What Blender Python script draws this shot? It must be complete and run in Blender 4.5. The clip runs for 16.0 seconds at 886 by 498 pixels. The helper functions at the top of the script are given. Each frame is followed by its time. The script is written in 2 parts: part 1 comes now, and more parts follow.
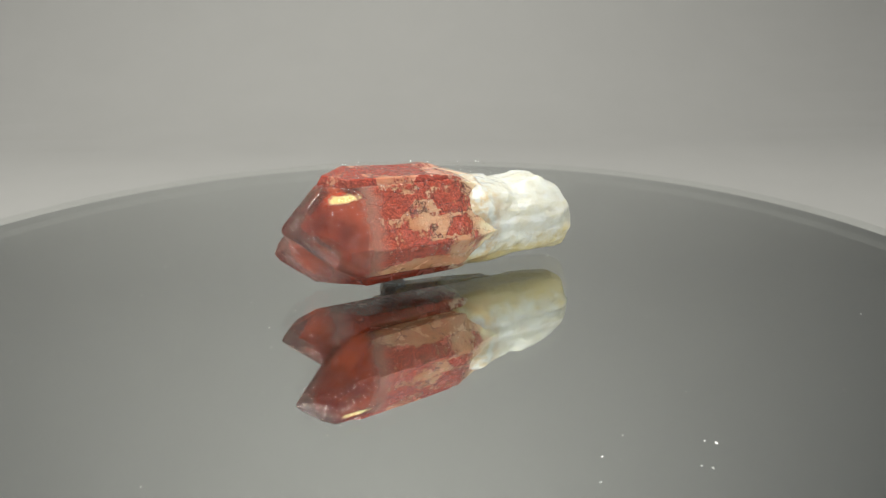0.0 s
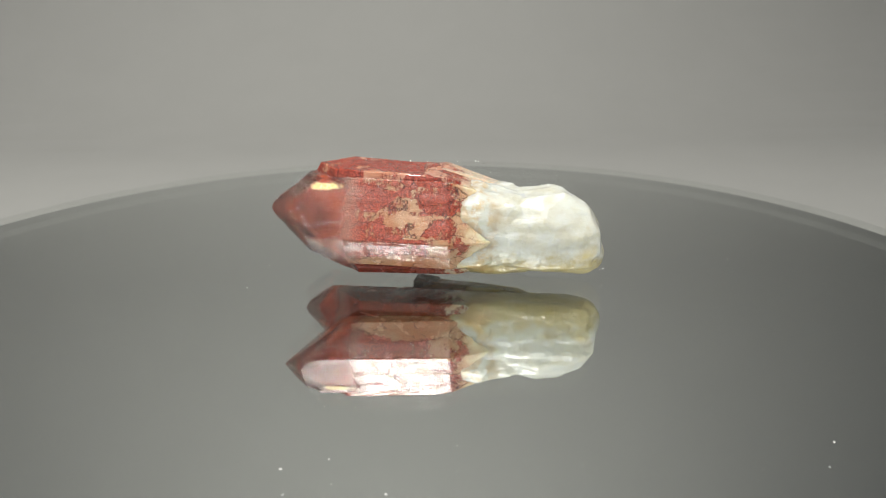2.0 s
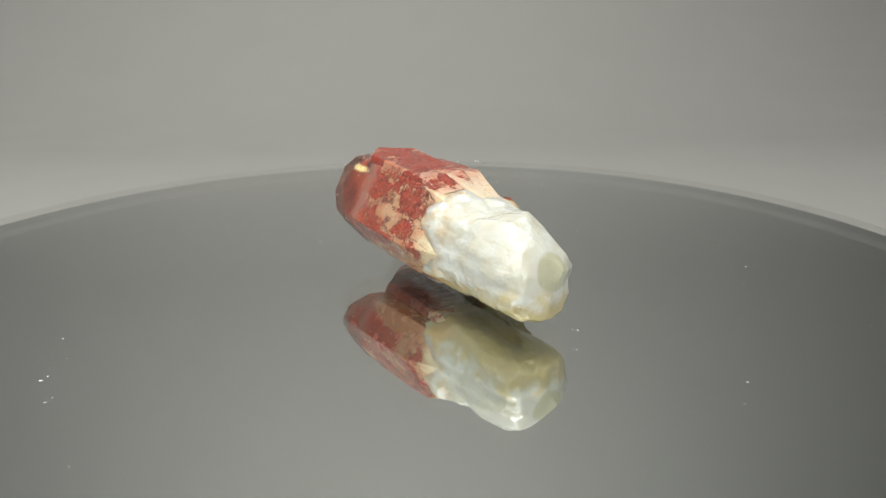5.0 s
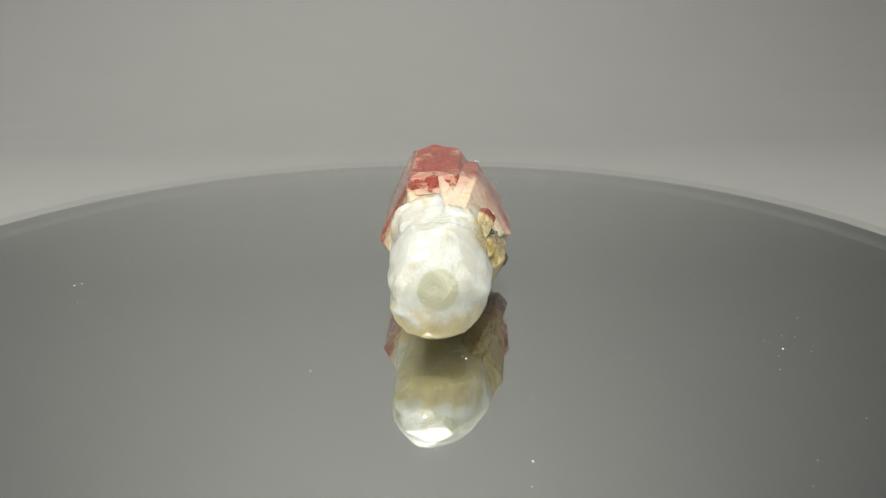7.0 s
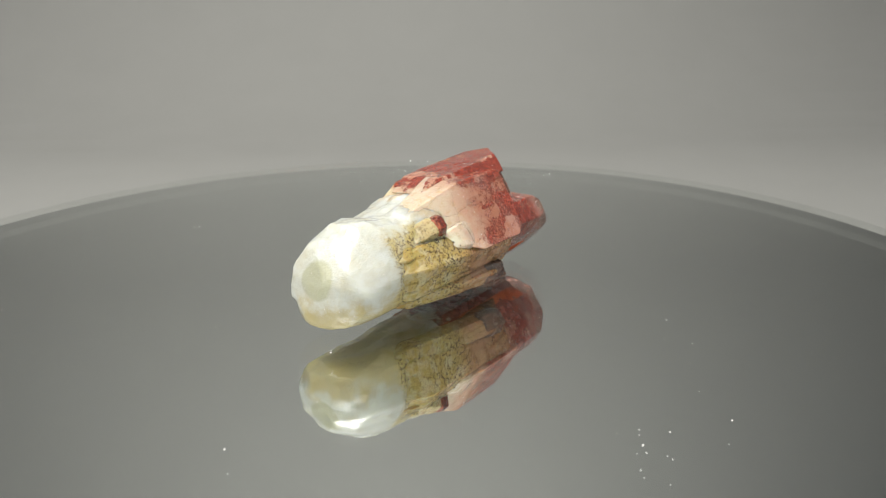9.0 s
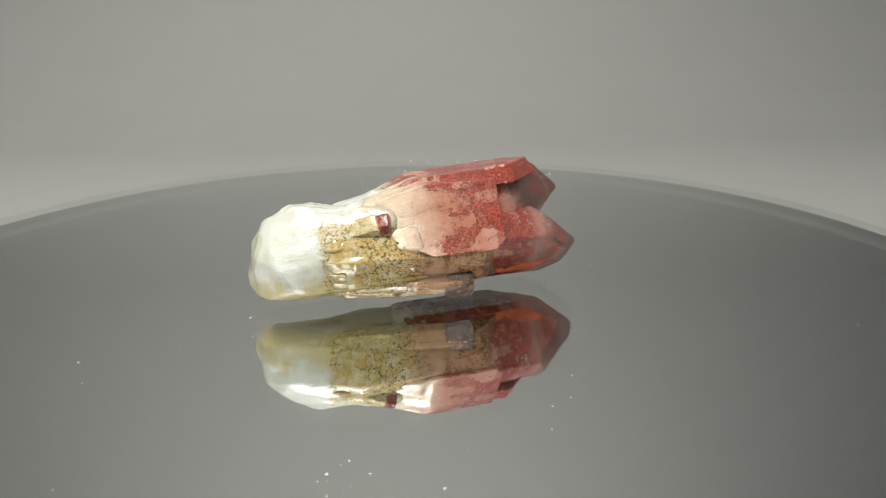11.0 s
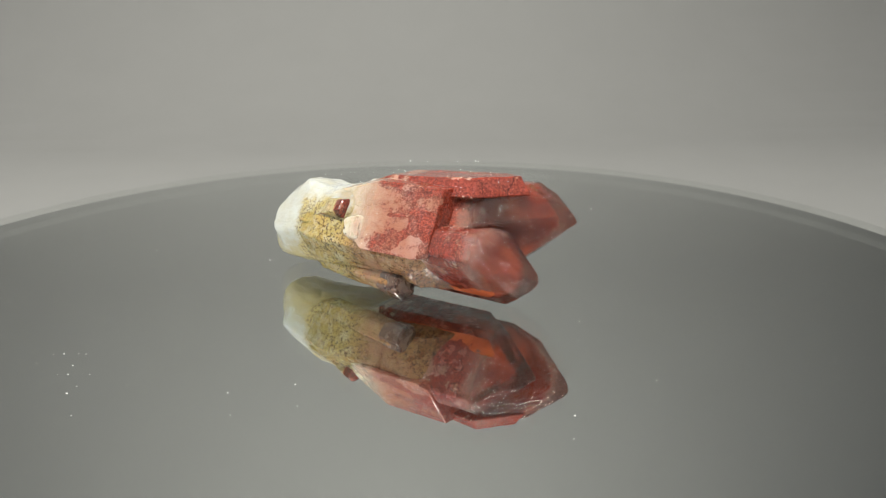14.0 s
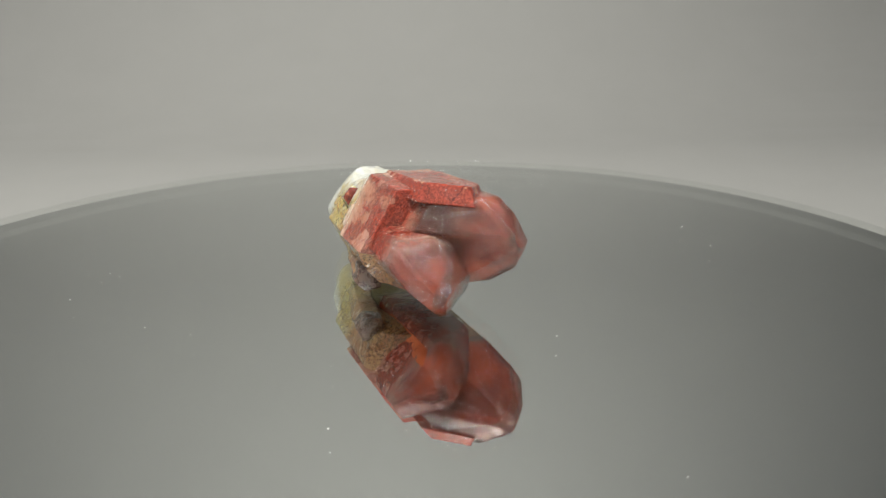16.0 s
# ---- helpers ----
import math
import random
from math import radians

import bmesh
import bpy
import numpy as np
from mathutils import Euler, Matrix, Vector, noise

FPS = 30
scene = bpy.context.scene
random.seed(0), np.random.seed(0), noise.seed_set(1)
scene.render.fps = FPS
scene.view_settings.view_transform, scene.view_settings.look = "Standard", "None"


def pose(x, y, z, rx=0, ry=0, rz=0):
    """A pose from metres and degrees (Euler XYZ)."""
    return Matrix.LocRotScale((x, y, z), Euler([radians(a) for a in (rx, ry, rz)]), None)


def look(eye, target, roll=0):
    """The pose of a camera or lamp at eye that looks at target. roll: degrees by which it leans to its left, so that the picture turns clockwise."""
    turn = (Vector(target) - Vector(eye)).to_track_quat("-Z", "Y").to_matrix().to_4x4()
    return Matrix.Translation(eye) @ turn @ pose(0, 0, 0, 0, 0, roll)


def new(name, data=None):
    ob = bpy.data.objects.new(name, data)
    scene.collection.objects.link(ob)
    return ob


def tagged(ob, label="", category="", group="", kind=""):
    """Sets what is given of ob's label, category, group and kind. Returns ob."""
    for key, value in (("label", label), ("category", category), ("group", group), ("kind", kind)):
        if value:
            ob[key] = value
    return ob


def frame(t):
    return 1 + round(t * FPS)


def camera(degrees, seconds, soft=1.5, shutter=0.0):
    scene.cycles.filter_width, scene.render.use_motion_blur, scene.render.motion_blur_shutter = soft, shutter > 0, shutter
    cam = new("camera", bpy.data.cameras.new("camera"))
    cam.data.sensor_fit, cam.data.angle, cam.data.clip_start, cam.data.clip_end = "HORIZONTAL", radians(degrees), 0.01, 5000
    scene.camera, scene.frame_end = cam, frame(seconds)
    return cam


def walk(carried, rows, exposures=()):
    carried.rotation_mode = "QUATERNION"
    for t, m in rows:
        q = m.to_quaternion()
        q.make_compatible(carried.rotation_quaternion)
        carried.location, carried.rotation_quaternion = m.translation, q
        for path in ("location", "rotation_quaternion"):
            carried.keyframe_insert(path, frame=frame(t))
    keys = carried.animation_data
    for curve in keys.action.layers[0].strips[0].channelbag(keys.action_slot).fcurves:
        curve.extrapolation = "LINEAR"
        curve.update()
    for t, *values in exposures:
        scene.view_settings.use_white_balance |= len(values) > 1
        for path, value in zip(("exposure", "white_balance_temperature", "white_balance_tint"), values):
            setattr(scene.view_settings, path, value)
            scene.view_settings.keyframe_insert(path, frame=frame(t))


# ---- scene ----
# ---- camera: stands still, close to a small specimen on a turntable ----
MM = 0.001
cam = camera(62.0, 16.0, soft=1.0)
EYE, AIM = (-0.00054, -0.10314, 0.03888), (0.00236, -0.00035, 0.00461)
walk(cam, [(0.0, look(EYE, AIM, -0.64)), (16.0, look(EYE, AIM, -0.64))], exposures=((0.0, 0.15), (0.5, 0.15), (1.0, 0.14), (2.0, -0.05), (8.0, -0.04), (13.0, -0.05), (15.5, 0.08), (16.0, 0.10)))
cam.data.dof.use_dof = True
cam.data.dof.focus_distance = 0.097
cam.data.dof.aperture_fstop = 48.0

# ---- light: one soft lamp overhead inside a pale photo tent ----
world = bpy.data.worlds.new("world")
scene.world = world
world.use_nodes = True
world.node_tree.nodes["Background"].inputs[0].default_value = (0.55, 0.75, 1.0, 1)
world.node_tree.nodes["Background"].inputs[1].default_value = 0.20
lamp_data = bpy.data.lights.new("softbox", "AREA")
lamp_data.shape, lamp_data.size, lamp_data.size_y = "RECTANGLE", 0.34, 0.34
lamp_data.energy, lamp_data.color = 13.8, (1.0, 0.97, 0.91)
softbox_lamp = new("softbox_lamp", lamp_data)
softbox_lamp.matrix_world = look((-0.10, -0.20, 0.82), (-0.07, -0.08, 0.0))
scene.view_settings.exposure = 0.0


# ---- materials ----
def nodes_of(name):
    m = bpy.data.materials.new(name)
    m.use_nodes = True
    nt = m.node_tree
    return m, nt, nt.nodes["Principled BSDF"]


def node(nt, kind, **values):
    n = nt.nodes.new(kind)
    for key, value in values.items():
        if key in n.inputs:
            n.inputs[key].default_value = value
    return n


def link(nt, a, out, b, into):
    nt.links.new(a.outputs[out], b.inputs[into])


def ramp(nt, source, out, stops):
    r = nt.nodes.new("ShaderNodeValToRGB")
    els = r.color_ramp.elements
    while len(els) < len(stops):
        els.new(0.5)
    for el, (at, c) in zip(els, stops):
        el.position, el.color = at, (*c, 1) if len(c) == 3 else c
    link(nt, source, out, r, "Fac")
    return r


def grey(v):
    return (v, v, v)


def mix(nt, fac, a, b, blend="MIX"):
    """Mixes two colours; fac, a and b are a socket or a value."""
    m = nt.nodes.new("ShaderNodeMix")
    m.data_type, m.blend_type = "RGBA", blend
    for slot, what in ((0, fac), (6, a), (7, b)):
        if isinstance(what, bpy.types.NodeSocket):
            nt.links.new(what, m.inputs[slot])
        else:
            m.inputs[slot].default_value = what if slot == 0 else (*what, 1)
    return m.outputs[2]


def maths(nt, op, a, b=0.0, clamp=False):
    m = nt.nodes.new("ShaderNodeMath")
    m.operation, m.use_clamp = op, clamp
    for slot, what in ((0, a), (1, b)):
        if isinstance(what, bpy.types.NodeSocket):
            nt.links.new(what, m.inputs[slot])
        else:
            m.inputs[slot].default_value = what
    return m.outputs[0]


def step(nt, value, lo, hi):
    """0 below lo, 1 above hi, smooth between."""
    m = nt.nodes.new("ShaderNodeMapRange")
    m.interpolation_type = "SMOOTHSTEP"
    nt.links.new(value, m.inputs["Value"])
    m.inputs["From Min"].default_value, m.inputs["From Max"].default_value = lo, hi
    return m.outputs["Result"]


def coords(nt, sx=1.0, sy=1.0, sz=1.0):
    """Object coordinates in millimetres, scaled."""
    c = nt.nodes.new("ShaderNodeTexCoord")
    m = nt.nodes.new("ShaderNodeMapping")
    m.inputs["Scale"].default_value = (sx / MM, sy / MM, sz / MM)
    link(nt, c, "Object", m, "Vector")
    return m.outputs["Vector"]


def noise_tex(nt, vec, scale, detail=5.0, rough=0.55):
    n = node(nt, "ShaderNodeTexNoise", Scale=scale, Detail=detail, Roughness=rough)
    nt.links.new(vec, n.inputs["Vector"])
    return n.outputs["Fac"]


def split(nt, vec):
    s = nt.nodes.new("ShaderNodeSeparateXYZ")
    nt.links.new(vec, s.inputs[0])
    return s.outputs


def relief(nt, bsdf, height, strength, distance=0.0004):
    b = node(nt, "ShaderNodeBump", Strength=strength, Distance=distance)
    nt.links.new(height, b.inputs["Height"])
    link(nt, b, "Normal", bsdf, "Normal")


def quartz(name, red, pale, tip, milk, red_from, red_amount, ochre=0.0, clear=0.0, bands=0.3, window=False, low_red=0.0, fade=6.0, torn=0.07, cracks=0.85, clear_from=9.5):
    """Quartz stained by iron: milky towards the root, red in blocky patches, clearer at the points."""
    m, nt, bsdf = nodes_of(name)
    xyz = coords(nt)
    x, y, z = split(nt, xyz)
    big = noise_tex(nt, xyz, 0.16)
    mid = noise_tex(nt, xyz, 0.55, 6.0, 0.62)
    fine = noise_tex(nt, xyz, 3.2, 4.0, 0.7)
    dots = noise_tex(nt, xyz, 7.0, 2.0, 0.6)
    band = noise_tex(nt, coords(nt, 1.3, 0.16, 0.16), 1.0, 4.0, 0.6)
    # blocky growth cells, a little warped
    warp = nt.nodes.new("ShaderNodeVectorMath")
    warp.operation = "ADD"
    nt.links.new(coords(nt, 0.26, 0.36, 0.40), warp.inputs[0])
    jitter = node(nt, "ShaderNodeTexNoise", Scale=0.9, Detail=5.0, Roughness=0.65)
    nt.links.new(xyz, jitter.inputs["Vector"])
    small = nt.nodes.new("ShaderNodeVectorMath")
    small.operation = "SCALE"
    small.inputs["Scale"].default_value = 0.3
    link(nt, jitter, "Color", small, 0)
    nt.links.new(small.outputs[0], warp.inputs[1])
    blocks = node(nt, "ShaderNodeTexVoronoi", Scale=1.0, Randomness=0.85)
    blocks.distance = "CHEBYCHEV"
    nt.links.new(warp.outputs[0], blocks.inputs["Vector"])
    cell = split(nt, blocks.outputs["Color"])[0]
    edges = node(nt, "ShaderNodeTexVoronoi", Scale=1.0, Randomness=0.85)
    edges.feature = "DISTANCE_TO_EDGE"
    nt.links.new(warp.outputs[0], edges.inputs["Vector"])
    crack = maths(nt, "SUBTRACT", 1.0, step(nt, edges.outputs["Distance"], 0.004, 0.022))
    crack = maths(nt, "MULTIPLY", crack, step(nt, mid, 0.43, 0.52))
    # how much red: cell by cell, broken up by noise, growing along the crystal
    wander = maths(nt, "MULTIPLY", mid, 7.0)
    along = step(nt, maths(nt, "ADD", x, wander), red_from, red_from + fade)
    patch = maths(nt, "ADD", maths(nt, "MULTIPLY", cell, 0.34), maths(nt, "MULTIPLY", mid, 0.75))
    patch = maths(nt, "ADD", patch, maths(nt, "MULTIPLY", maths(nt, "SUBTRACT", band, 0.5), bands * 1.6))
    patch = maths(nt, "ADD", patch, maths(nt, "MULTIPLY", maths(nt, "SUBTRACT", fine, 0.5), 0.22))
    patch = maths(nt, "ADD", patch, maths(nt, "MULTIPLY", step(nt, x, -3.0, 12.0), 0.20))
    patch = maths(nt, "ADD", patch, maths(nt, "MULTIPLY", step(nt, maths(nt, "SUBTRACT", 5.4, z), 0.0, 1.5), low_red))
    patch = maths(nt, "SUBTRACT", patch, maths(nt, "MULTIPLY", maths(nt, "SUBTRACT", 1.0, along), 0.5))
    mask = step(nt, patch, 0.93 - torn - red_amount, 0.93 + torn - red_amount)
    rim = maths(nt, "MULTIPLY", mask, maths(nt, "SUBTRACT", 1.0, mask))
    stain = mix(nt, step(nt, fine, 0.40, 0.60), red, tuple(v * 0.42 for v in red))
    stain = mix(nt, step(nt, dots, 0.56, 0.68), stain, tuple(min(1, v * 1.7) for v in red))
    pits = step(nt, noise_tex(nt, xyz, 4.6, 3.0, 0.8), 0.57, 0.62)
    stain = mix(nt, maths(nt, "MULTIPLY", pits, 0.7), stain, tuple(v * 0.22 for v in red))
    body = mix(nt, step(nt, big, 0.4, 0.6), pale, (pale[0] * 0.86, pale[1] * 0.68, pale[2] * 0.55))
    body = mix(nt, maths(nt, "MULTIPLY", step(nt, band, 0.45, 0.7), min(0.45, bands * 1.4)), body, tuple(0.5 * (a + b) for a, b in zip(pale, red)))
    streak = maths(nt, "MULTIPLY", step(nt, jitter.outputs["Fac"], 0.50, 0.66), 0.55)
    milk = mix(nt, streak, milk, (milk[0] * 0.84, milk[1] * 0.70, milk[2] * 0.48))
    body = mix(nt, along, milk, body)
    col = mix(nt, mask, body, stain)
    col = mix(nt, maths(nt, "MULTIPLY", rim, maths(nt, "MULTIPLY", step(nt, fine, 0.42, 0.55), 2.6), clamp=True), col, tuple(v * 0.4 for v in red))
    col = mix(nt, maths(nt, "MULTIPLY", maths(nt, "MULTIPLY", crack, along), cracks), col, (0.06, 0.014, 0.01))
    point = step(nt, maths(nt, "ADD", x, maths(nt, "MULTIPLY", mid, 4.0)), clear_from, clear_from + 4.5)
    if tip:
        col = mix(nt, maths(nt, "MULTIPLY", point, 0.95), col, tip)
    if window:
        gap = nt.nodes.new("ShaderNodeVectorMath")
        gap.operation = "DISTANCE"
        nt.links.new(coords(nt, 0.42, 1.0, 1.9), gap.inputs[0])
        gap.inputs[1].default_value = (13.2 * 0.42, 4.1, 14.4 * 1.9)
        pane = maths(nt, "SUBTRACT", 1.0, step(nt, maths(nt, "ADD", gap.outputs["Value"], maths(nt, "MULTIPLY", mid, 2.4)), 1.9, 2.5))
        col = mix(nt, maths(nt, "MULTIPLY", pane, 0.9), col, (0.86, 0.72, 0.30))
        point = maths(nt, "MULTIPLY", point, maths(nt, "SUBTRACT", 1.0, pane))
    if ochre:
        # rusty yellow with dark grains
        low = maths(nt, "MULTIPLY", step(nt, mid, 0.36, 0.56), ochre)
        rear = step(nt, maths(nt, "SUBTRACT", maths(nt, "MULTIPLY", mid, 6.0), x), 5.5, 13.5)
        col = mix(nt, maths(nt, "MULTIPLY", low, maths(nt, "ADD", maths(nt, "MULTIPLY", rear, 0.9), 0.35), clamp=True), col, (0.36, 0.25, 0.045))
        grain = step(nt, noise_tex(nt, xyz, 2.3, 4.0, 0.85), 0.53, 0.56)
        col = mix(nt, maths(nt, "MULTIPLY", maths(nt, "MULTIPLY", grain, step(nt, big, 0.40, 0.56)), min(0.92, ochre * 1.4)), col, (0.035, 0.014, 0.008))
    nt.links.new(col, bsdf.inputs["Base Color"])
    bsdf.inputs["Subsurface Weight"].default_value = 0.45
    bsdf.inputs["Subsurface Radius"].default_value = (1.0, 0.5, 0.32)
    bsdf.inputs["Subsurface Scale"].default_value = 1.3 * MM
    if clear:
        nt.links.new(maths(nt, "ADD", maths(nt, "MULTIPLY", point, clear - 0.3), maths(nt, "MULTIPLY", along, 0.3)), bsdf.inputs["Transmission Weight"])
    bsdf.inputs["IOR"].default_value = 1.54
    nt.links.new(maths(nt, "MULTIPLY", maths(nt, "MULTIPLY", mid, 0.5), maths(nt, "SUBTRACT", 1.0, maths(nt, "MULTIPLY", point, 0.97))), bsdf.inputs["Roughness"])
    bsdf.inputs["Specular IOR Level"].default_value = 0.15
    nt.links.new(maths(nt, "SUBTRACT", 0.9, maths(nt, "MULTIPLY", point, 0.45)), bsdf.inputs["Coat Weight"])
    bsdf.inputs["Coat Roughness"].default_value = 0.05
    bsdf.inputs["Coat IOR"].default_value = 1.54
    lines = noise_tex(nt, coords(nt, 0.1, 1.6, 1.6), 1.0, 3.0)
    rough = maths(nt, "ADD", maths(nt, "MULTIPLY", fine, 0.5), maths(nt, "MULTIPLY", lines, 0.4))
    rough = maths(nt, "ADD", rough, maths(nt, "MULTIPLY", dots, 0.25))
    rough = maths(nt, "SUBTRACT", rough, maths(nt, "MULTIPLY", crack, 0.6))
    flakes = node(nt, "ShaderNodeTexVoronoi", Scale=3.6, Randomness=1.0)
    nt.links.new(xyz, flakes.inputs["Vector"])
    flake = maths(nt, "MULTIPLY", split(nt, flakes.outputs["Color"])[1], maths(nt, "MULTIPLY", mask, 0.5))
    rough = maths(nt, "ADD", rough, flake)
    relief(nt, bsdf, rough, 0.6, 0.0003)
    # the coat follows a gentler relief, so that faces still flash, with frosted grains on the stain
    frost = node(nt, "ShaderNodeTexVoronoi", Scale=5.5, Randomness=1.0)
    nt.links.new(xyz, frost.inputs["Vector"])
    gentle = maths(nt, "ADD", maths(nt, "MULTIPLY", rough, 0.10), maths(nt, "MULTIPLY", split(nt, frost.outputs["Color"])[0], maths(nt, "MULTIPLY", maths(nt, "MULTIPLY", mask, step(nt, big, 0.42, 0.55)), 0.5)))
    soft = node(nt, "ShaderNodeBump", Strength=0.5, Distance=0.0003)
    nt.links.new(gentle, soft.inputs["Height"])
    link(nt, soft, "Normal", bsdf, "Coat Normal")
    return m


def core(name, dark_share):
    m, nt, bsdf = nodes_of(name)
    xyz = coords(nt)
    mid = noise_tex(nt, xyz, 0.16, 3.0, 0.5)
    col = mix(nt, step(nt, mid, 0.3, 0.72), (0.16, 0.018, 0.010), (0.66, 0.16, 0.065))
    # darkest where the two crystals part: inclusions, and the cleft's shade in the colour
    x, y, z = split(nt, xyz)
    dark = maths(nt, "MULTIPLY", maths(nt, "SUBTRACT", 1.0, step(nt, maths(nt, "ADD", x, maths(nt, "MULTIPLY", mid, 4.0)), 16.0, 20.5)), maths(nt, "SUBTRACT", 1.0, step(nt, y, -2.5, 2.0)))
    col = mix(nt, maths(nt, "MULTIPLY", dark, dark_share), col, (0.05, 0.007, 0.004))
    nt.links.new(col, bsdf.inputs["Base Color"])
    bsdf.inputs["Roughness"].default_value = 0.8
    bsdf.inputs["Specular IOR Level"].default_value = 0.0
    bsdf.inputs["Subsurface Weight"].default_value = 0.2
    bsdf.inputs["Subsurface Radius"].default_value = (1.0, 0.3, 0.15)
    bsdf.inputs["Subsurface Scale"].default_value = 1.0 * MM
    return m


def milky():
    m, nt, bsdf = nodes_of("milky_quartz")
    xyz = coords(nt)
    x, y, z = split(nt, xyz)
    mid = noise_tex(nt, xyz, 0.4, 6.0, 0.6)
    fine = noise_tex(nt, coords(nt, 0.35, 1.6, 1.6), 1.5, 5.0, 0.65)
    white = mix(nt, step(nt, mid, 0.35, 0.7), (0.55, 0.57, 0.53), (0.50, 0.49, 0.41))
    fleck = step(nt, noise_tex(nt, xyz, 1.3, 4.0, 0.7), 0.63, 0.72)
    white = mix(nt, maths(nt, "MULTIPLY", fleck, 0.3), white, (0.50, 0.40, 0.16))
    # ochre stain low down, with the underside's shade put into its colour
    stain_shade = step(nt, maths(nt, "ADD", maths(nt, "SUBTRACT", 5.5, z), maths(nt, "MULTIPLY", maths(nt, "SUBTRACT", mid, 0.5), 8.0)), 0.0, 3.5)
    white = mix(nt, maths(nt, "MULTIPLY", stain_shade, 0.8), white, (0.42, 0.34, 0.13))
    # rusty seam where the root meets the red crystals
    seam = step(nt, maths(nt, "ADD", x, maths(nt, "MULTIPLY", mid, 6.0)), -9.0, -4.5)
    white = mix(nt, maths(nt, "MULTIPLY", seam, maths(nt, "MULTIPLY", step(nt, mid, 0.42, 0.56), 0.6)), white, (0.50, 0.33, 0.14))
    # rusty yellow flank with dark grains
    flank = maths(nt, "MULTIPLY", step(nt, maths(nt, "ADD", x, maths(nt, "MULTIPLY", fine, 2.0)), -17.0, -15.6), step(nt, maths(nt, "SUBTRACT", maths(nt, "MULTIPLY", mid, 3.0), y), 6.2, 8.0))
    flank = maths(nt, "MULTIPLY", flank, step(nt, maths(nt, "SUBTRACT", maths(nt, "MULTIPLY", mid, 5.0), z), -9.6, -7.8))
    white = mix(nt, maths(nt, "MULTIPLY", flank, maths(nt, "ADD", 0.45, maths(nt, "MULTIPLY", step(nt, mid, 0.4, 0.6), 0.4))), white, (0.50, 0.38, 0.10))
    grain = step(nt, noise_tex(nt, xyz, 2.3, 4.0, 0.85), 0.53, 0.56)
    white = mix(nt, maths(nt, "MULTIPLY", maths(nt, "MULTIPLY", grain, flank), 0.85), white, (0.06, 0.025, 0.012))
    # dull scar on the broken end
    gap = nt.nodes.new("ShaderNodeVectorMath")
    gap.operation = "DISTANCE"
    nt.links.new(coords(nt, 0.45, 1.0, 1.0), gap.inputs[0])
    gap.inputs[1].default_value = (-11.4, -2.4, 7.2)
    scar = maths(nt, "SUBTRACT", 1.0, step(nt, maths(nt, "ADD", gap.outputs["Value"], maths(nt, "MULTIPLY", mid, 1.2)), 2.7, 3.2))
    white = mix(nt, maths(nt, "MULTIPLY", scar, 0.9), white, (0.40, 0.40, 0.28))
    nt.links.new(white, bsdf.inputs["Base Color"])
    bsdf.inputs["Subsurface Weight"].default_value = 1.0
    bsdf.inputs["Subsurface Radius"].default_value = (1.0, 0.95, 0.75)
    bsdf.inputs["Subsurface Scale"].default_value = 4.0 * MM
    bsdf.inputs["Roughness"].default_value = 0.32
    bsdf.inputs["IOR"].default_value = 1.54
    bsdf.inputs["Coat Weight"].default_value = 0.9
    bsdf.inputs["Coat Roughness"].default_value = 0.10
    crust = maths(nt, "ADD", fine, maths(nt, "MULTIPLY", noise_tex(nt, xyz, 5.0, 3.0, 0.7), 0.4))
    relief(nt, bsdf, crust, 0.45, 0.0004)
    return m


def plain(name, colour, rough, metal=0.0, grain=0.0, size=400.0):
    m, nt, bsdf = nodes_of(name)
    c = nt.nodes.new("ShaderNodeTexCoord")
    n = node(nt, "ShaderNodeTexNoise", Scale=size, Detail=6.0)
    link(nt, c, "Object", n, "Vector")
    r = ramp(nt, n, "Fac", [(0.3, tuple(v * (1 - grain) for v in colour)), (0.7, colour)])
    link(nt, r, "Color", bsdf, "Base Color")
    bsdf.inputs["Roughness"].default_value, bsdf.inputs["Metallic"].default_value = rough, metal
    return m


def clear_glass():
    """The glass over the silver: clear, with a faint reflection of its own."""
    m, nt, bsdf = nodes_of("mirror_glass")
    nt.nodes.remove(bsdf)
    clear = node(nt, "ShaderNodeBsdfTransparent", Color=(0.98, 0.988, 0.98, 1))
    gloss = node(nt, "ShaderNodeBsdfGlossy", Color=(1, 1, 1, 1), Roughness=0.0)
    tilt = node(nt, "ShaderNodeLayerWeight", Blend=0.5)
    fifth = maths(nt, "POWER", tilt.outputs["Facing"], 5.0)
    share = maths(nt, "MULTIPLY", maths(nt, "ADD", maths(nt, "MULTIPLY", fifth, 0.96), 0.04), 0.7)
    both = nt.nodes.new("ShaderNodeMixShader")
    nt.links.new(share, both.inputs[0])
    link(nt, clear, 0, both, 1)
    link(nt, gloss, 0, both, 2)
    link(nt, both, 0, nt.nodes["Material Output"], "Surface")
    return m


RED = quartz("red_quartz", (0.45, 0.080, 0.042), (0.55, 0.33, 0.20), (0.90, 0.50, 0.38), (0.66, 0.59, 0.41), -6.0, 0.40, clear=0.96, bands=0.22, window=True, low_red=-0.35, fade=5.0, torn=0.035)
PLATE = quartz("red_plate_quartz", (0.31, 0.050, 0.029), (0.46, 0.25, 0.18), None, (0.60, 0.52, 0.38), -6.0, 0.34, bands=0.35, window=True, fade=5.0, torn=0.05)
PINK = quartz("pink_quartz", (0.34, 0.050, 0.026), (0.52, 0.30, 0.23), (0.90, 0.54, 0.45), (0.70, 0.65, 0.51), -5.5, 0.27, clear=0.96, bands=0.4, low_red=0.36, fade=9.0, torn=0.09, clear_from=13.0)
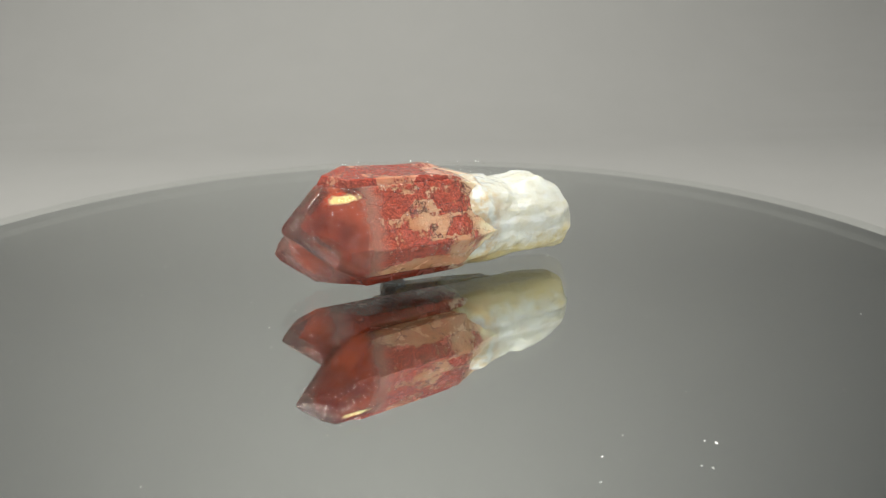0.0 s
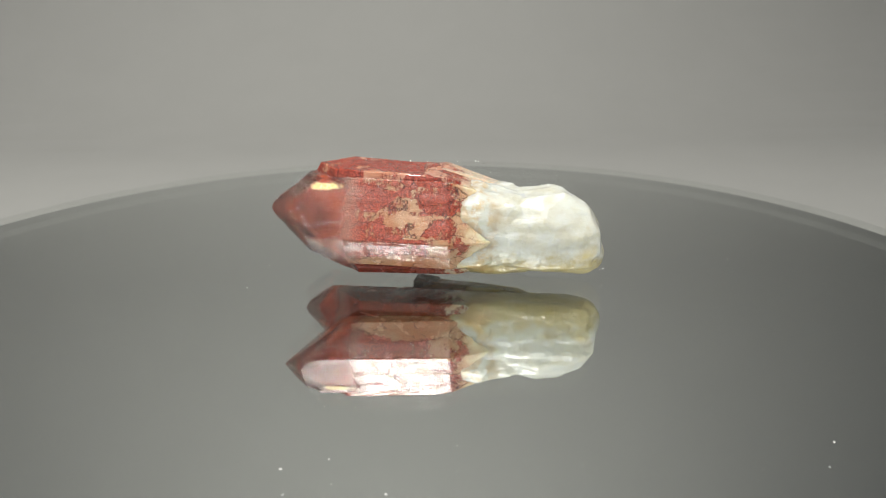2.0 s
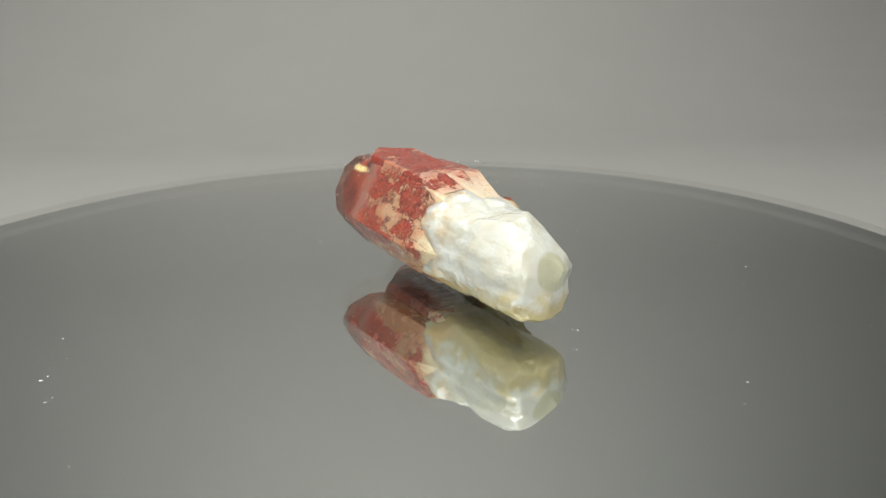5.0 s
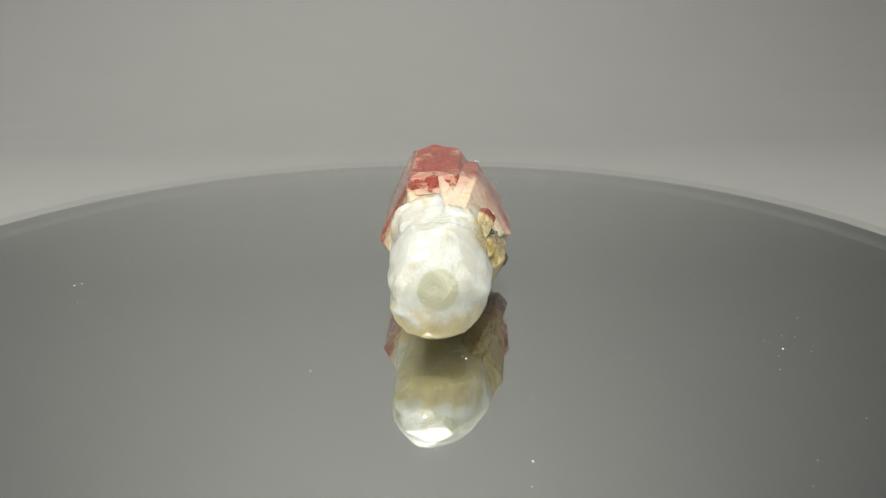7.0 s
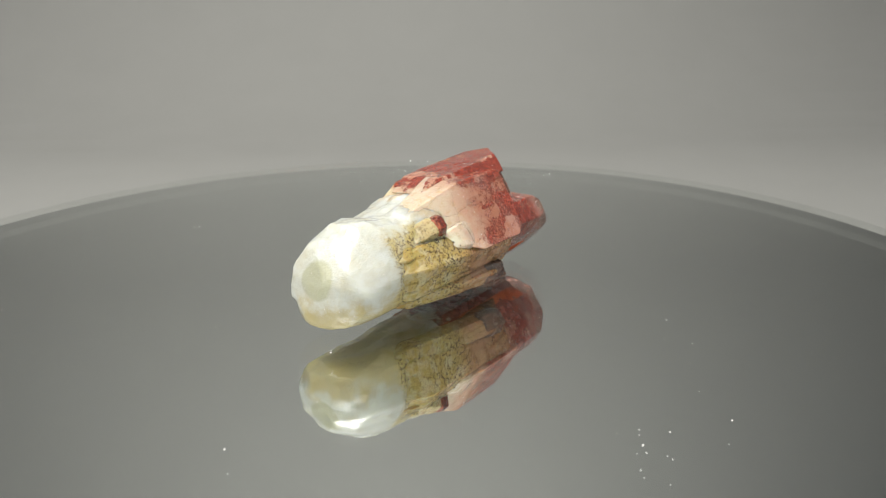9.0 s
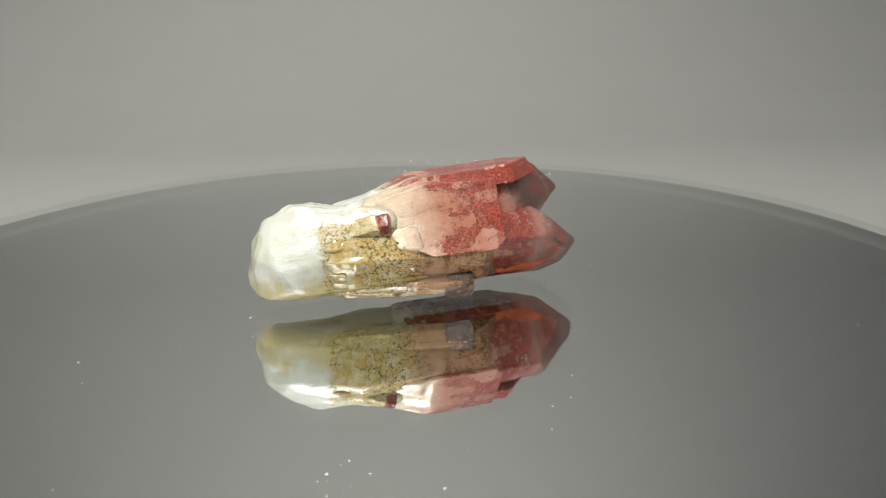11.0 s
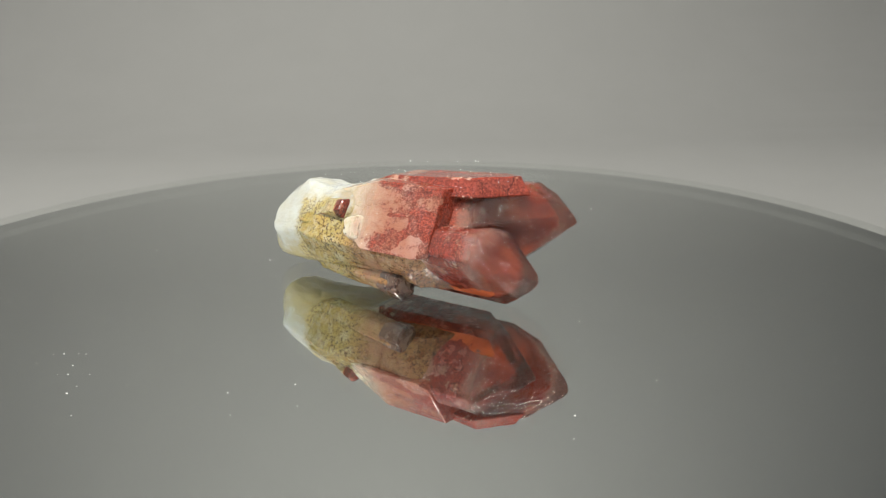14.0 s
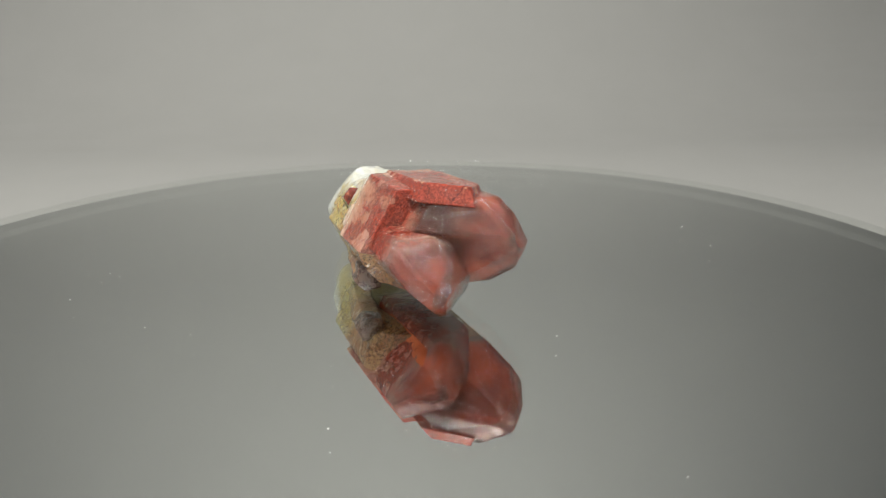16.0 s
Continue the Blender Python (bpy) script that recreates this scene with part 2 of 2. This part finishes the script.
OCHRE = quartz("rusty_quartz", (0.20, 0.05, 0.026), (0.36, 0.21, 0.13), (0.3, 0.2, 0.1), (0.46, 0.39, 0.22), -6.0, 0.20, ochre=0.62)
CREAM = quartz("cream_quartz", (0.22, 0.04, 0.02), (0.30, 0.07, 0.04), (0.3, 0.2, 0.1), (0.58, 0.51, 0.35), -6.3, 0.5, ochre=0.4, fade=1.6)
BLUSH = quartz("pale_pink_quartz", (0.32, 0.055, 0.03), (0.41, 0.21, 0.16), (0.4, 0.14, 0.09), (0.58, 0.48, 0.36), -5.0, 0.28, bands=0.08, fade=9.0, torn=0.14, cracks=0.25)
RUST = quartz("dark_red_quartz", (0.20, 0.032, 0.018), (0.42, 0.15, 0.09), (0.3, 0.1, 0.06), (0.42, 0.15, 0.09), -30.0, 0.45, bands=0.1)
CORE = core("red_core", 0.95)
CORE_PINK = core("pink_core", 0.25)
MILKY = milky()
SMOKE = quartz("smoky_quartz", (0.09, 0.04, 0.03), (0.22, 0.17, 0.15), (0.3, 0.2, 0.18), (0.22, 0.17, 0.15), -9.0, 0.24, clear=0.5)
GLASS = clear_glass()
SILVER = plain("mirror_silver", (0.78, 0.80, 0.80), 0.0, 1.0)
PAPER = plain("backdrop_paper", (0.222, 0.222, 0.211), 0.9, 0.0, 0.03, 30.0)
CLOTH = plain("tent_cloth", (0.40, 0.41, 0.42), 0.9, 0.0, 0.03, 30.0)
BLACK = plain("black_plastic", (0.02, 0.02, 0.02), 0.4)
RUST_GRAIN = plain("rust_grain", (0.06, 0.024, 0.012), 0.5, 0.0, 0.5, 900.0)
CLEAR_GRAIN = plain("quartz_grain", (0.75, 0.70, 0.66), 0.05)
DUST = plain("dust", (0.75, 0.74, 0.72), 0.8)


# ---- building helpers ----
def part(name, bm, material, parent=None, label=""):
    mesh = bpy.data.meshes.new(name)
    bm.to_mesh(mesh)
    bm.free()
    mesh.materials.append(material)
    ob = new(name, mesh)
    ob.parent = parent
    return tagged(ob, label)


def smooth(ob, angle=35):
    for p in ob.data.polygons:
        p.use_smooth = True
    ob.data.set_sharp_from_angle(angle=radians(angle))
    return ob


# ---- photo tent: a pale sweep that closes the place all round ----
def backdrop():
    profile = [(-0.42, -0.03), (0.27, -0.03)]
    for i in range(1, 13):
        a = radians(90 * i / 12)
        profile.append((0.27 + 0.20 * math.sin(a), 0.17 - 0.20 * math.cos(a)))
    profile.append((0.47, 1.0))
    bm = bmesh.new()
    rows = [[bm.verts.new((x, y, z)) for y, z in profile] for x in (-0.6, 0.6)]
    for i in range(len(profile) - 1):
        bm.faces.new((rows[0][i], rows[1][i], rows[1][i + 1], rows[0][i + 1]))
    ob = part("backdrop", bm, PAPER)
    smooth(ob, 60)
    solid = ob.modifiers.new("thick", "SOLIDIFY")
    solid.thickness, solid.offset = 0.002, -1
    return tagged(ob, "pale grey paper sweep behind the turntable", "backdrop", kind="structure")


def tent_wall(name, size, at, label):
    bm = bmesh.new()
    bmesh.ops.create_cube(bm, size=1.0, matrix=Matrix.Translation(at) @ Matrix.Diagonal((*size, 1)))
    return tagged(part(name, bm, CLOTH), label, "wall", kind="structure")


backdrop()
tent_wall("wall_west", (0.01, 1.0, 1.1), (-0.61, 0.0, 0.50), "pale cloth side wall of a photo tent")
tent_wall("wall_east", (0.01, 1.0, 1.1), (0.61, 0.0, 0.50), "pale cloth side wall of a photo tent")
tent_wall("wall_south", (1.2, 0.01, 1.1), (0.0, -0.43, 0.50), "pale cloth front wall of a photo tent")


# ---- turntable with a mirror top ----
def lathe(profile, count=160):
    """Turns (radius, height) pairs round the z axis."""
    bm = bmesh.new()
    rings = []
    for r, z in profile:
        if r == 0:
            rings.append([bm.verts.new((0, 0, z))])
        else:
            rings.append([bm.verts.new((r * math.cos(2 * math.pi * i / count), r * math.sin(2 * math.pi * i / count), z)) for i in range(count)])
    for a, b in zip(rings, rings[1:]):
        for i in range(count):
            j = (i + 1) % count
            ring = [a[i % len(a)], b[i % len(b)], b[j % len(b)], a[j % len(a)]]
            ring = list(dict.fromkeys(ring))
            if len(ring) > 2:
                bm.faces.new(ring)
    bmesh.ops.recalc_face_normals(bm, faces=bm.faces)
    return bm


RIM, THICK = 88.0 * MM, 1.3 * MM
turntable = tagged(new("turntable"), "round mirror-topped turntable with a black base", "turntable")
glass = part("mirror_glass", lathe([(0, 0), (RIM - 0.1 * MM, 0), (RIM, -0.1 * MM), (RIM, -THICK)]), GLASS, turntable, "clear glass of the round mirror")
silver = part("mirror_backing", lathe([(0, -THICK - 0.02 * MM), (RIM - 0.02 * MM, -THICK - 0.02 * MM), (RIM - 0.02 * MM, -THICK - 2.6 * MM), (0, -THICK - 2.6 * MM)]), SILVER, turntable, "silvered back of the round mirror")
part("turntable_base", lathe([(0, -0.0047), (0.066, -0.0047), (0.070, -0.008), (0.070, -0.029), (0, -0.029)]), BLACK, turntable, "black plastic turntable base")


def dust(count, inner, outer):
    """Specks strewn at random, and a few larger ones in two small groups."""
    bm = bmesh.new()
    rng = random.Random(4)
    spots = [(rng.uniform(inner, outer), rng.uniform(0, 6.283), rng.uniform(0.04, 0.09)) for i in range(count)]
    spots += [(rng.uniform(46, 52) * MM, radians(rng.uniform(-51, -45)), rng.uniform(0.06, 0.10)) for i in range(7)]
    spots += [(52 * MM, radians(162.9), 0.12), (51.2 * MM, radians(162.2), 0.09), (27 * MM, radians(-98.4), 0.10), (26.4 * MM, radians(-99.1), 0.08), (49 * MM, radians(150.7), 0.09)]
    for r, a, size in spots:
        size *= MM
        m = Matrix.Translation((r * math.cos(a), r * math.sin(a), size * 0.3)) @ Euler((0, 0, rng.uniform(0, 3))).to_matrix().to_4x4() @ Matrix.Diagonal((size * rng.uniform(0.8, 2.0), size, size * 0.5, 1))
        bmesh.ops.create_icosphere(bm, subdivisions=1, radius=1.0, matrix=m)
    return bm


dust_specks = tagged(part("dust", dust(34, 24 * MM, 62 * MM), DUST), "pale specks of dust strewn on the mirror", "dust", kind="stuff")


# ---- the specimen: intergrown quartz crystals on a milky root ----
# x along the crystals towards the points, z up from the mirror, millimetres
TURN = 68.3
specimen = tagged(new("quartz_crystal"), "red iron-stained quartz cluster with milky white root on a mirror", "crystal")
FACES = (35, 95, 155, 215, 275, 335)


def hexagonal(prism, points, back, lean=(0, 0), foot=(0, 0, 0), bevel=0.13, taper=-3.0, ledge=0.10, seed=1, extra=(), turn=0, front=40):
    """One quartz crystal: six prism faces at the given distances, six point faces at 51.8 degrees to the axis, cut at back.
    lean: how far it leans sideways and up per unit of its length, about foot. turn: degrees by which its faces are turned about its axis. front: where it ends bluntly."""
    bm = bmesh.new()
    bmesh.ops.create_cube(bm, size=120.0)
    cuts = [((-1, 0, 0), -back), ((0.97, -0.2, 0.1), front)]
    for a, p, r in zip(FACES, prism, points):
        s, z = math.cos(radians(a + turn)), math.sin(radians(a + turn))
        cuts.append(((0, -s, z), p))
        # the prism narrows gently into the root
        cuts.append(((-0.3, -0.954 * s, 0.954 * z), -0.3 * taper + 0.954 * p))
        if r is not None:
            cuts.append(((0.618, -0.786 * s, 0.786 * z), r))
    for a, p in extra:
        cuts.append(((0, -math.cos(radians(a)), math.sin(radians(a))), p))
    for n, d in cuts:
        n = Vector(n).normalized()
        got = bmesh.ops.bisect_plane(bm, geom=bm.verts[:] + bm.edges[:] + bm.faces[:], plane_co=n * d, plane_no=n, clear_outer=True)
        edges = [e for e in got["geom_cut"] if isinstance(e, bmesh.types.BMEdge)]
        if edges:
            bmesh.ops.edgeloop_fill(bm, edges=edges)
    bmesh.ops.remove_doubles(bm, verts=bm.verts[:], dist=0.02)
    bmesh.ops.recalc_face_normals(bm, faces=bm.faces[:])
    bmesh.ops.bevel(bm, geom=bm.edges[:], offset=bevel, segments=1, profile=0.6, affect="EDGES", clamp_overlap=True)
    if ledge:
        weather(bm, 0.55, 0.04, ledge, seed)
    foot = Vector(foot)
    for v in bm.verts:
        p = v.co
        along = p.x - foot.x
        v.co = Vector((p.x, p.y - lean[0] * along, p.z + lean[1] * along)) * MM
    return bm


def weather(bm, size, swell, ledge, seed):
    """Splits the faces down to size and gives them growth steps along the crystal and a slight swell. Millimetres."""
    bmesh.ops.triangulate(bm, faces=bm.faces[:])
    for i in range(7):
        long = [e for e in bm.edges if e.calc_length() > size]
        if not long:
            break
        bmesh.ops.subdivide_edges(bm, edges=long, cuts=1)
        bmesh.ops.triangulate(bm, faces=[f for f in bm.faces if len(f.verts) > 3])
    bm.normal_update()
    off = Vector((seed * 7.3, seed * 3.1, seed * 5.7))
    moves = []
    for v in bm.verts:
        p = v.co
        n = noise.noise(Vector((p.x * 0.09, p.y * 0.42, p.z * 0.42)) + off) * 3.2
        whole = math.floor(n)
        frac = min(1.0, max(0.0, (n - whole - 0.42) / 0.16))
        d = ledge * (whole + frac) + swell * noise.fractal(p * 0.45 + off, 1.0, 2.0, 3) + swell * 0.3 * noise.noise(p * 2.2 + off)
        moves.append(v.normal * d)
    for v, d in zip(bm.verts, moves):
        v.co += d


def grow(name, material, label, *args, **more):
    return smooth(part(name, hexagonal(*args, **more), material, specimen, label), 13)


MAIN = dict(prism=(10.97, 15.4, 10.0, 2.15, -3.2, 2.65), points=(15.8, 21.9, 18.95, 11.2, 5.0, 7.3), back=-13, lean=(-0.03, 0.05), foot=(12, 0, 0), seed=2, taper=-4.0, ledge=0.04, turn=-2.5)
SIDE = dict(prism=(13.0, 10.7, 3.0, 1.2, -0.6, 5.1), points=(19.0, 16.6, 11.3, 6.9, 9.0, 14.3), back=-13, taper=-5.0, extra=((315, 2.65),), ledge=0.03, turn=-5)
grow("main_crystal", RED, "deep red blocky-stained quartz crystal with a pointed end", **MAIN)
grow("side_crystal", PINK, "pinkish red translucent quartz crystal with a pointed end", **SIDE)
grow("top_crystal", PLATE, "thin red quartz plate grown over the main crystal", (12.7, 16.4, 9.2, -3.0, -14.0, 6.5), (16.4, 22.4, 14.6, None, None, None), -8.5, taper=-3.0, lean=(-0.02, 0.08), foot=(12, 0, 0), ledge=0.05)
grow("face_plate", PLATE, "red quartz layer ending in a ragged step", (0.5, 15.9, 10.35, -3.0, -12.0, -2.0), (None, 22.0, 15.0, None, None, None), -8.5, taper=-3.0, lean=(-0.02, 0.06), foot=(12, 0, 0))
grow("flank_crystal", BLUSH, "pale pink quartz plate grown on the flank", (13.35, 15.3, 6.5, 3.0, -7.0, 7.0), (14.9, 18.8, None, None, None, 8.4), -11, taper=-3.0, seed=4, ledge=0.035, turn=-5, front=9.8)


def phantom(base, prism_in, point_in):
    """The red core that shows inside a clear point."""
    return dict(base, prism=tuple(p - prism_in for p in base["prism"]), points=tuple(r - point_in for r in base["points"]), back=-9, bevel=0.05, ledge=0.0)


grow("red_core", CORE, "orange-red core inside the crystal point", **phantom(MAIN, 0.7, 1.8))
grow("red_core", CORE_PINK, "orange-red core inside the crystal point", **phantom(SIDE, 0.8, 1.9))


def small_crystal(name, label, material, start, end, radius, squash=1.0, roll=5):
    """A slim six-sided crystal from start to end (x, side, z), ending in a low point."""
    bm = bmesh.new()
    a, b = Vector(start), Vector(end)
    a.y, b.y = -a.y, -b.y
    axis = b - a
    q = axis.to_track_quat("X", "Z")
    rings = []
    for f, k in ((0.0, 0.6), (0.12, 0.95), (0.55, 1.0), (0.9, 0.97), (1.0, 0.45)):
        ring = []
        for i in range(6):
            t = radians(60 * i + roll)
            ring.append(bm.verts.new((a + axis * f + q @ Vector((0, math.cos(t) * radius * k, math.sin(t) * radius * k * squash))) * MM))
        rings.append(ring)
    for p, r in zip(rings, rings[1:]):
        for i in range(6):
            bm.faces.new((p[i], p[(i + 1) % 6], r[(i + 1) % 6], r[i]))
    bm.faces.new(rings[0])
    bm.faces.new(rings[-1])
    bmesh.ops.recalc_face_normals(bm, faces=bm.faces[:])
    bmesh.ops.bevel(bm, geom=bm.edges[:], offset=0.12 * MM, segments=1, profile=0.6, affect="EDGES", clamp_overlap=True)
    for v in bm.verts:
        v.co /= MM
    weather(bm, 0.40, 0.07, 0.10, a.z + a.x)
    for v in bm.verts:
        v.co *= MM
    return smooth(part(name, bm, material, specimen, label), 25)


grow("rib_crystal", OCHRE, "rusty yellow quartz crystal with dark grains", (12.7, 8.5, 0.0, 0.0, -1.2, 7.0), (None, None, None, None, None, 8.0), -17.0, lean=(0.05, -0.01), foot=(0, 0, 0), ledge=0.10, seed=6, taper=-13.0, extra=((312, 3.9),))
for low, high, thick in (((-16.8, 6.8, 8.1), (-3.5, 7.8, 8.4), 1.9), ((-17.0, 7.3, 6.6), (3.4, 8.5, 6.7), 1.7), ((-16.5, 7.1, 5.0), (1.8, 8.5, 5.0), 1.7), ((-15.5, 6.9, 3.7), (-2.0, 8.3, 3.7), 1.5)):
    small_crystal("rib_crystal", "slim rusty yellow quartz crystal with dark grains", OCHRE, low, high, thick, 0.8, -5)
small_crystal("foot_crystal", "small rusty quartz crystal under the cluster", OCHRE, (-15.5, 5.2, 2.6), (2.8, 8.9, 2.4), 2.3, 0.92, -5)
small_crystal("foot_tip", "dark smoky end of the small crystal", SMOKE, (-1.2, 8.5, 2.3), (3.2, 9.25, 2.2), 2.2, 0.92, 12)
small_crystal("shoulder_crystal", "short creamy quartz crystal with a red end", CREAM, (-15.5, 4.7, 8.6), (-8.3, 6.9, 10.5), 2.4, 0.9, -5)
small_crystal("crystal_end", "dark red six-sided end of the short crystal", RUST, (-9.6, 6.9, 10.4), (-7.6, 7.5, 10.85), 1.75, 0.9, -5)


SLANT = Vector((-0.91, 0.06, 0.41)).normalized()
# flat chips knocked off the root: outward directions and how far out they lie
CHIPS = [(Vector(n).normalized(), d) for n, d in (((-0.80, -0.55, -0.10), 21.8), ((-0.62, 0.62, 0.48), 20.0), ((-0.55, -0.50, 0.67), 20.4), ((-0.25, 0.75, 0.62), 12.6), ((-0.2, -0.80, 0.56), 14.0), ((-0.72, -0.1, -0.69), 16.8), ((-0.05, -0.93, -0.36), 6.5), ((-0.1, 0.3, 0.95), 14.2), ((-0.3, 0.72, -0.62), 8.4))]


def root():
    """The milky root: an uneven lump, wide at the crystals and broken off at its end."""
    stations = ((0, -1.5, 5.0, 3.0, 10.0), (-4, -4.8, 7.6, 0.9, 13.9), (-8, -5.0, 8.6, 0.7, 13.9), (-11, -4.3, 8.7, 0.6, 13.2), (-14, -3.9, 8.7, 0.5, 12.4), (-17, -4.0, 8.8, 0.5, 12.9), (-19.5, -3.9, 8.6, 0.5, 12.7), (-21.5, -3.7, 8.0, 0.5, 11.8), (-23.4, -3.2, 7.0, 0.5, 10.6), (-24.8, -2.1, 6.0, 0.9, 9.4), (-25.4, 0.2, 4.2, 3.0, 7.2))
    xs = [s[0] for s in stations][::-1]
    cols = [[s[k] for s in stations][::-1] for k in range(1, 5)]
    bm = bmesh.new()
    rings, around = [], 160
    for i in range(161):
        x = -25.4 + 25.4 * (i / 160) ** 1.25
        lo, hi, bottom, top_z = (float(np.interp(x, xs, c)) for c in cols)
        cy, cz, ry, rz = (lo + hi) / 2, (bottom + top_z) / 2, (hi - lo) / 2, (top_z - bottom) / 2
        ring = []
        for j in range(around):
            t = 2 * math.pi * j / around
            c, s = math.cos(t), math.sin(t)
            k = (abs(c) ** 2.6 + abs(s) ** 2.6) ** (-1 / 2.6)
            p = Vector((x, -(cy + c * k * ry), cz + s * k * rz))
            out = Vector((0, -c, s))
            lump = noise.fractal(Vector((p.x * 0.15, p.y * 0.24, p.z * 0.24)), 1.0, 2.0, 4) * 0.42 + abs(noise.noise(Vector((p.x * 0.25, p.y * 0.42, p.z * 0.42)))) * 0.25 + noise.noise(p * 2.6) * 0.06 + noise.noise(p * 1.2) * 0.06
            n = noise.noise(Vector((p.x * 0.13, p.y * 0.5, p.z * 0.62)) + Vector((4, 1, 7))) * 3.4
            whole = math.floor(n)
            lump += 0.09 * (whole + min(1.0, max(0.0, (n - whole - 0.4) / 0.2)))
            p = p + out * (lump - 0.25)
            p.x += noise.noise(p * 0.45 + Vector((9, 0, 0))) * 0.7
            # the end is broken off aslant
            for way, far in [(SLANT, 25.0)] + CHIPS:
                over = p.dot(way) - far
                if over > 0:
                    p = p - way * over * 0.55
            p.z = max(p.z, 0.15)
            ring.append(bm.verts.new(p * MM))
        rings.append(ring)
    for a, b in zip(rings, rings[1:]):
        for j in range(around):
            bm.faces.new((a[j], a[(j + 1) % around], b[(j + 1) % around], b[j]))
    for ring in (rings[0], rings[-1]):
        centre = sum((v.co for v in ring), Vector()) / around
        hub = bm.verts.new(centre)
        for j in range(around):
            bm.faces.new((ring[j], ring[(j + 1) % around], hub))
    bmesh.ops.recalc_face_normals(bm, faces=bm.faces[:])
    return bm


smooth(part("milky_root", root(), MILKY, specimen, "milky white quartz root with a broken end"), 50)


# ---- fine grains that sit on the crystals ----
def grains(names, count, low, high, keep, seed):
    """Small eight-sided grains strewn over the faces of the named crystals where keep(centre) holds. Sizes in millimetres."""
    rng = random.Random(seed)
    spots = []
    for piece in specimen.children:
        if piece.name.split(".")[0] in names:
            for p in piece.data.polygons:
                c = p.center / MM
                if keep(c) and p.normal.z > -0.85:
                    spots.append((p.center.copy(), p.normal.copy()))
    bm = bmesh.new()
    for at, out in rng.sample(spots, min(count, len(spots))):
        r = rng.uniform(low, high) * MM
        turned = Euler((rng.uniform(0, 3), rng.uniform(0, 3), rng.uniform(0, 3))).to_matrix()
        slip = Vector((rng.uniform(-0.25, 0.25), rng.uniform(-0.25, 0.25), rng.uniform(-0.25, 0.25))) * MM
        slip -= out * slip.dot(out)
        v = [bm.verts.new(at + slip + turned @ (Vector(d) * r * rng.uniform(0.7, 1.3))) for d in ((1, 0, 0), (0, 1, 0), (-1, 0, 0), (0, -1, 0), (0, 0, 1), (0, 0, -1))]
        for i in range(4):
            bm.faces.new((v[i], v[(i + 1) % 4], v[4]))
            bm.faces.new((v[(i + 1) % 4], v[i], v[5]))
    return bm


SIDES = {"side_crystal", "rib_crystal", "foot_crystal", "foot_tip"}
REDS = {"main_crystal", "top_crystal", "face_plate", "side_crystal", "flank_crystal", "milky_root"}
rusty = grains(SIDES, 900, 0.05, 0.13, lambda c: -16 < c.x < 5 and c.y < -6 and c.z < 9.5 and noise.noise(c * 0.35) > -0.05, 11)
tagged(part("rust_grains", rusty, RUST_GRAIN, specimen, "dark brown rust grains"), kind="stuff")
sparkling = grains(REDS, 420, 0.03, 0.085, lambda c: c.z > 3 and noise.noise(c * 0.3 + Vector((5, 2, 1))) > 0.0, 12)
tagged(part("quartz_grains", sparkling, CLEAR_GRAIN, specimen, "tiny glittering clear quartz grains"), kind="stuff")


# ---- motion: the turntable goes round with the specimen on it ----
def motions():
    tilt = Vector((-0.00334, 0.00919, 1)).normalized()
    side_axis = Vector((1, 0, 0.00334)).normalized()
    lean = Matrix((side_axis, tilt.cross(side_axis), tilt)).transposed().to_4x4()
    table_rows, dust_rows, stone_rows = [], [], []
    for i in range(33):
        t = i * 0.5
        u = (t - 8) / 8
        a = -0.30054 * (t - 8) + 0.01160 * u ** 2 + 0.01859 * u ** 3
        spin = Matrix.Rotation(a, 4, "Z")
        table_rows.append((t, Matrix.Translation((-0.0036, -0.0012, 0)) @ spin))
        dust_rows.append((t, spin))
        stone_rows.append((t, spin @ lean @ pose(0, 0, 0, 0, 0, TURN) @ pose(0.00032, -0.00063, 0.0004)))
    walk(turntable, table_rows)
    walk(dust_specks, dust_rows)
    walk(specimen, stone_rows)


# the cluster at its true size
for piece in specimen.children:
    piece.data.transform(Matrix.Diagonal((1.02, 1.03, 1.02, 1)))
motions()
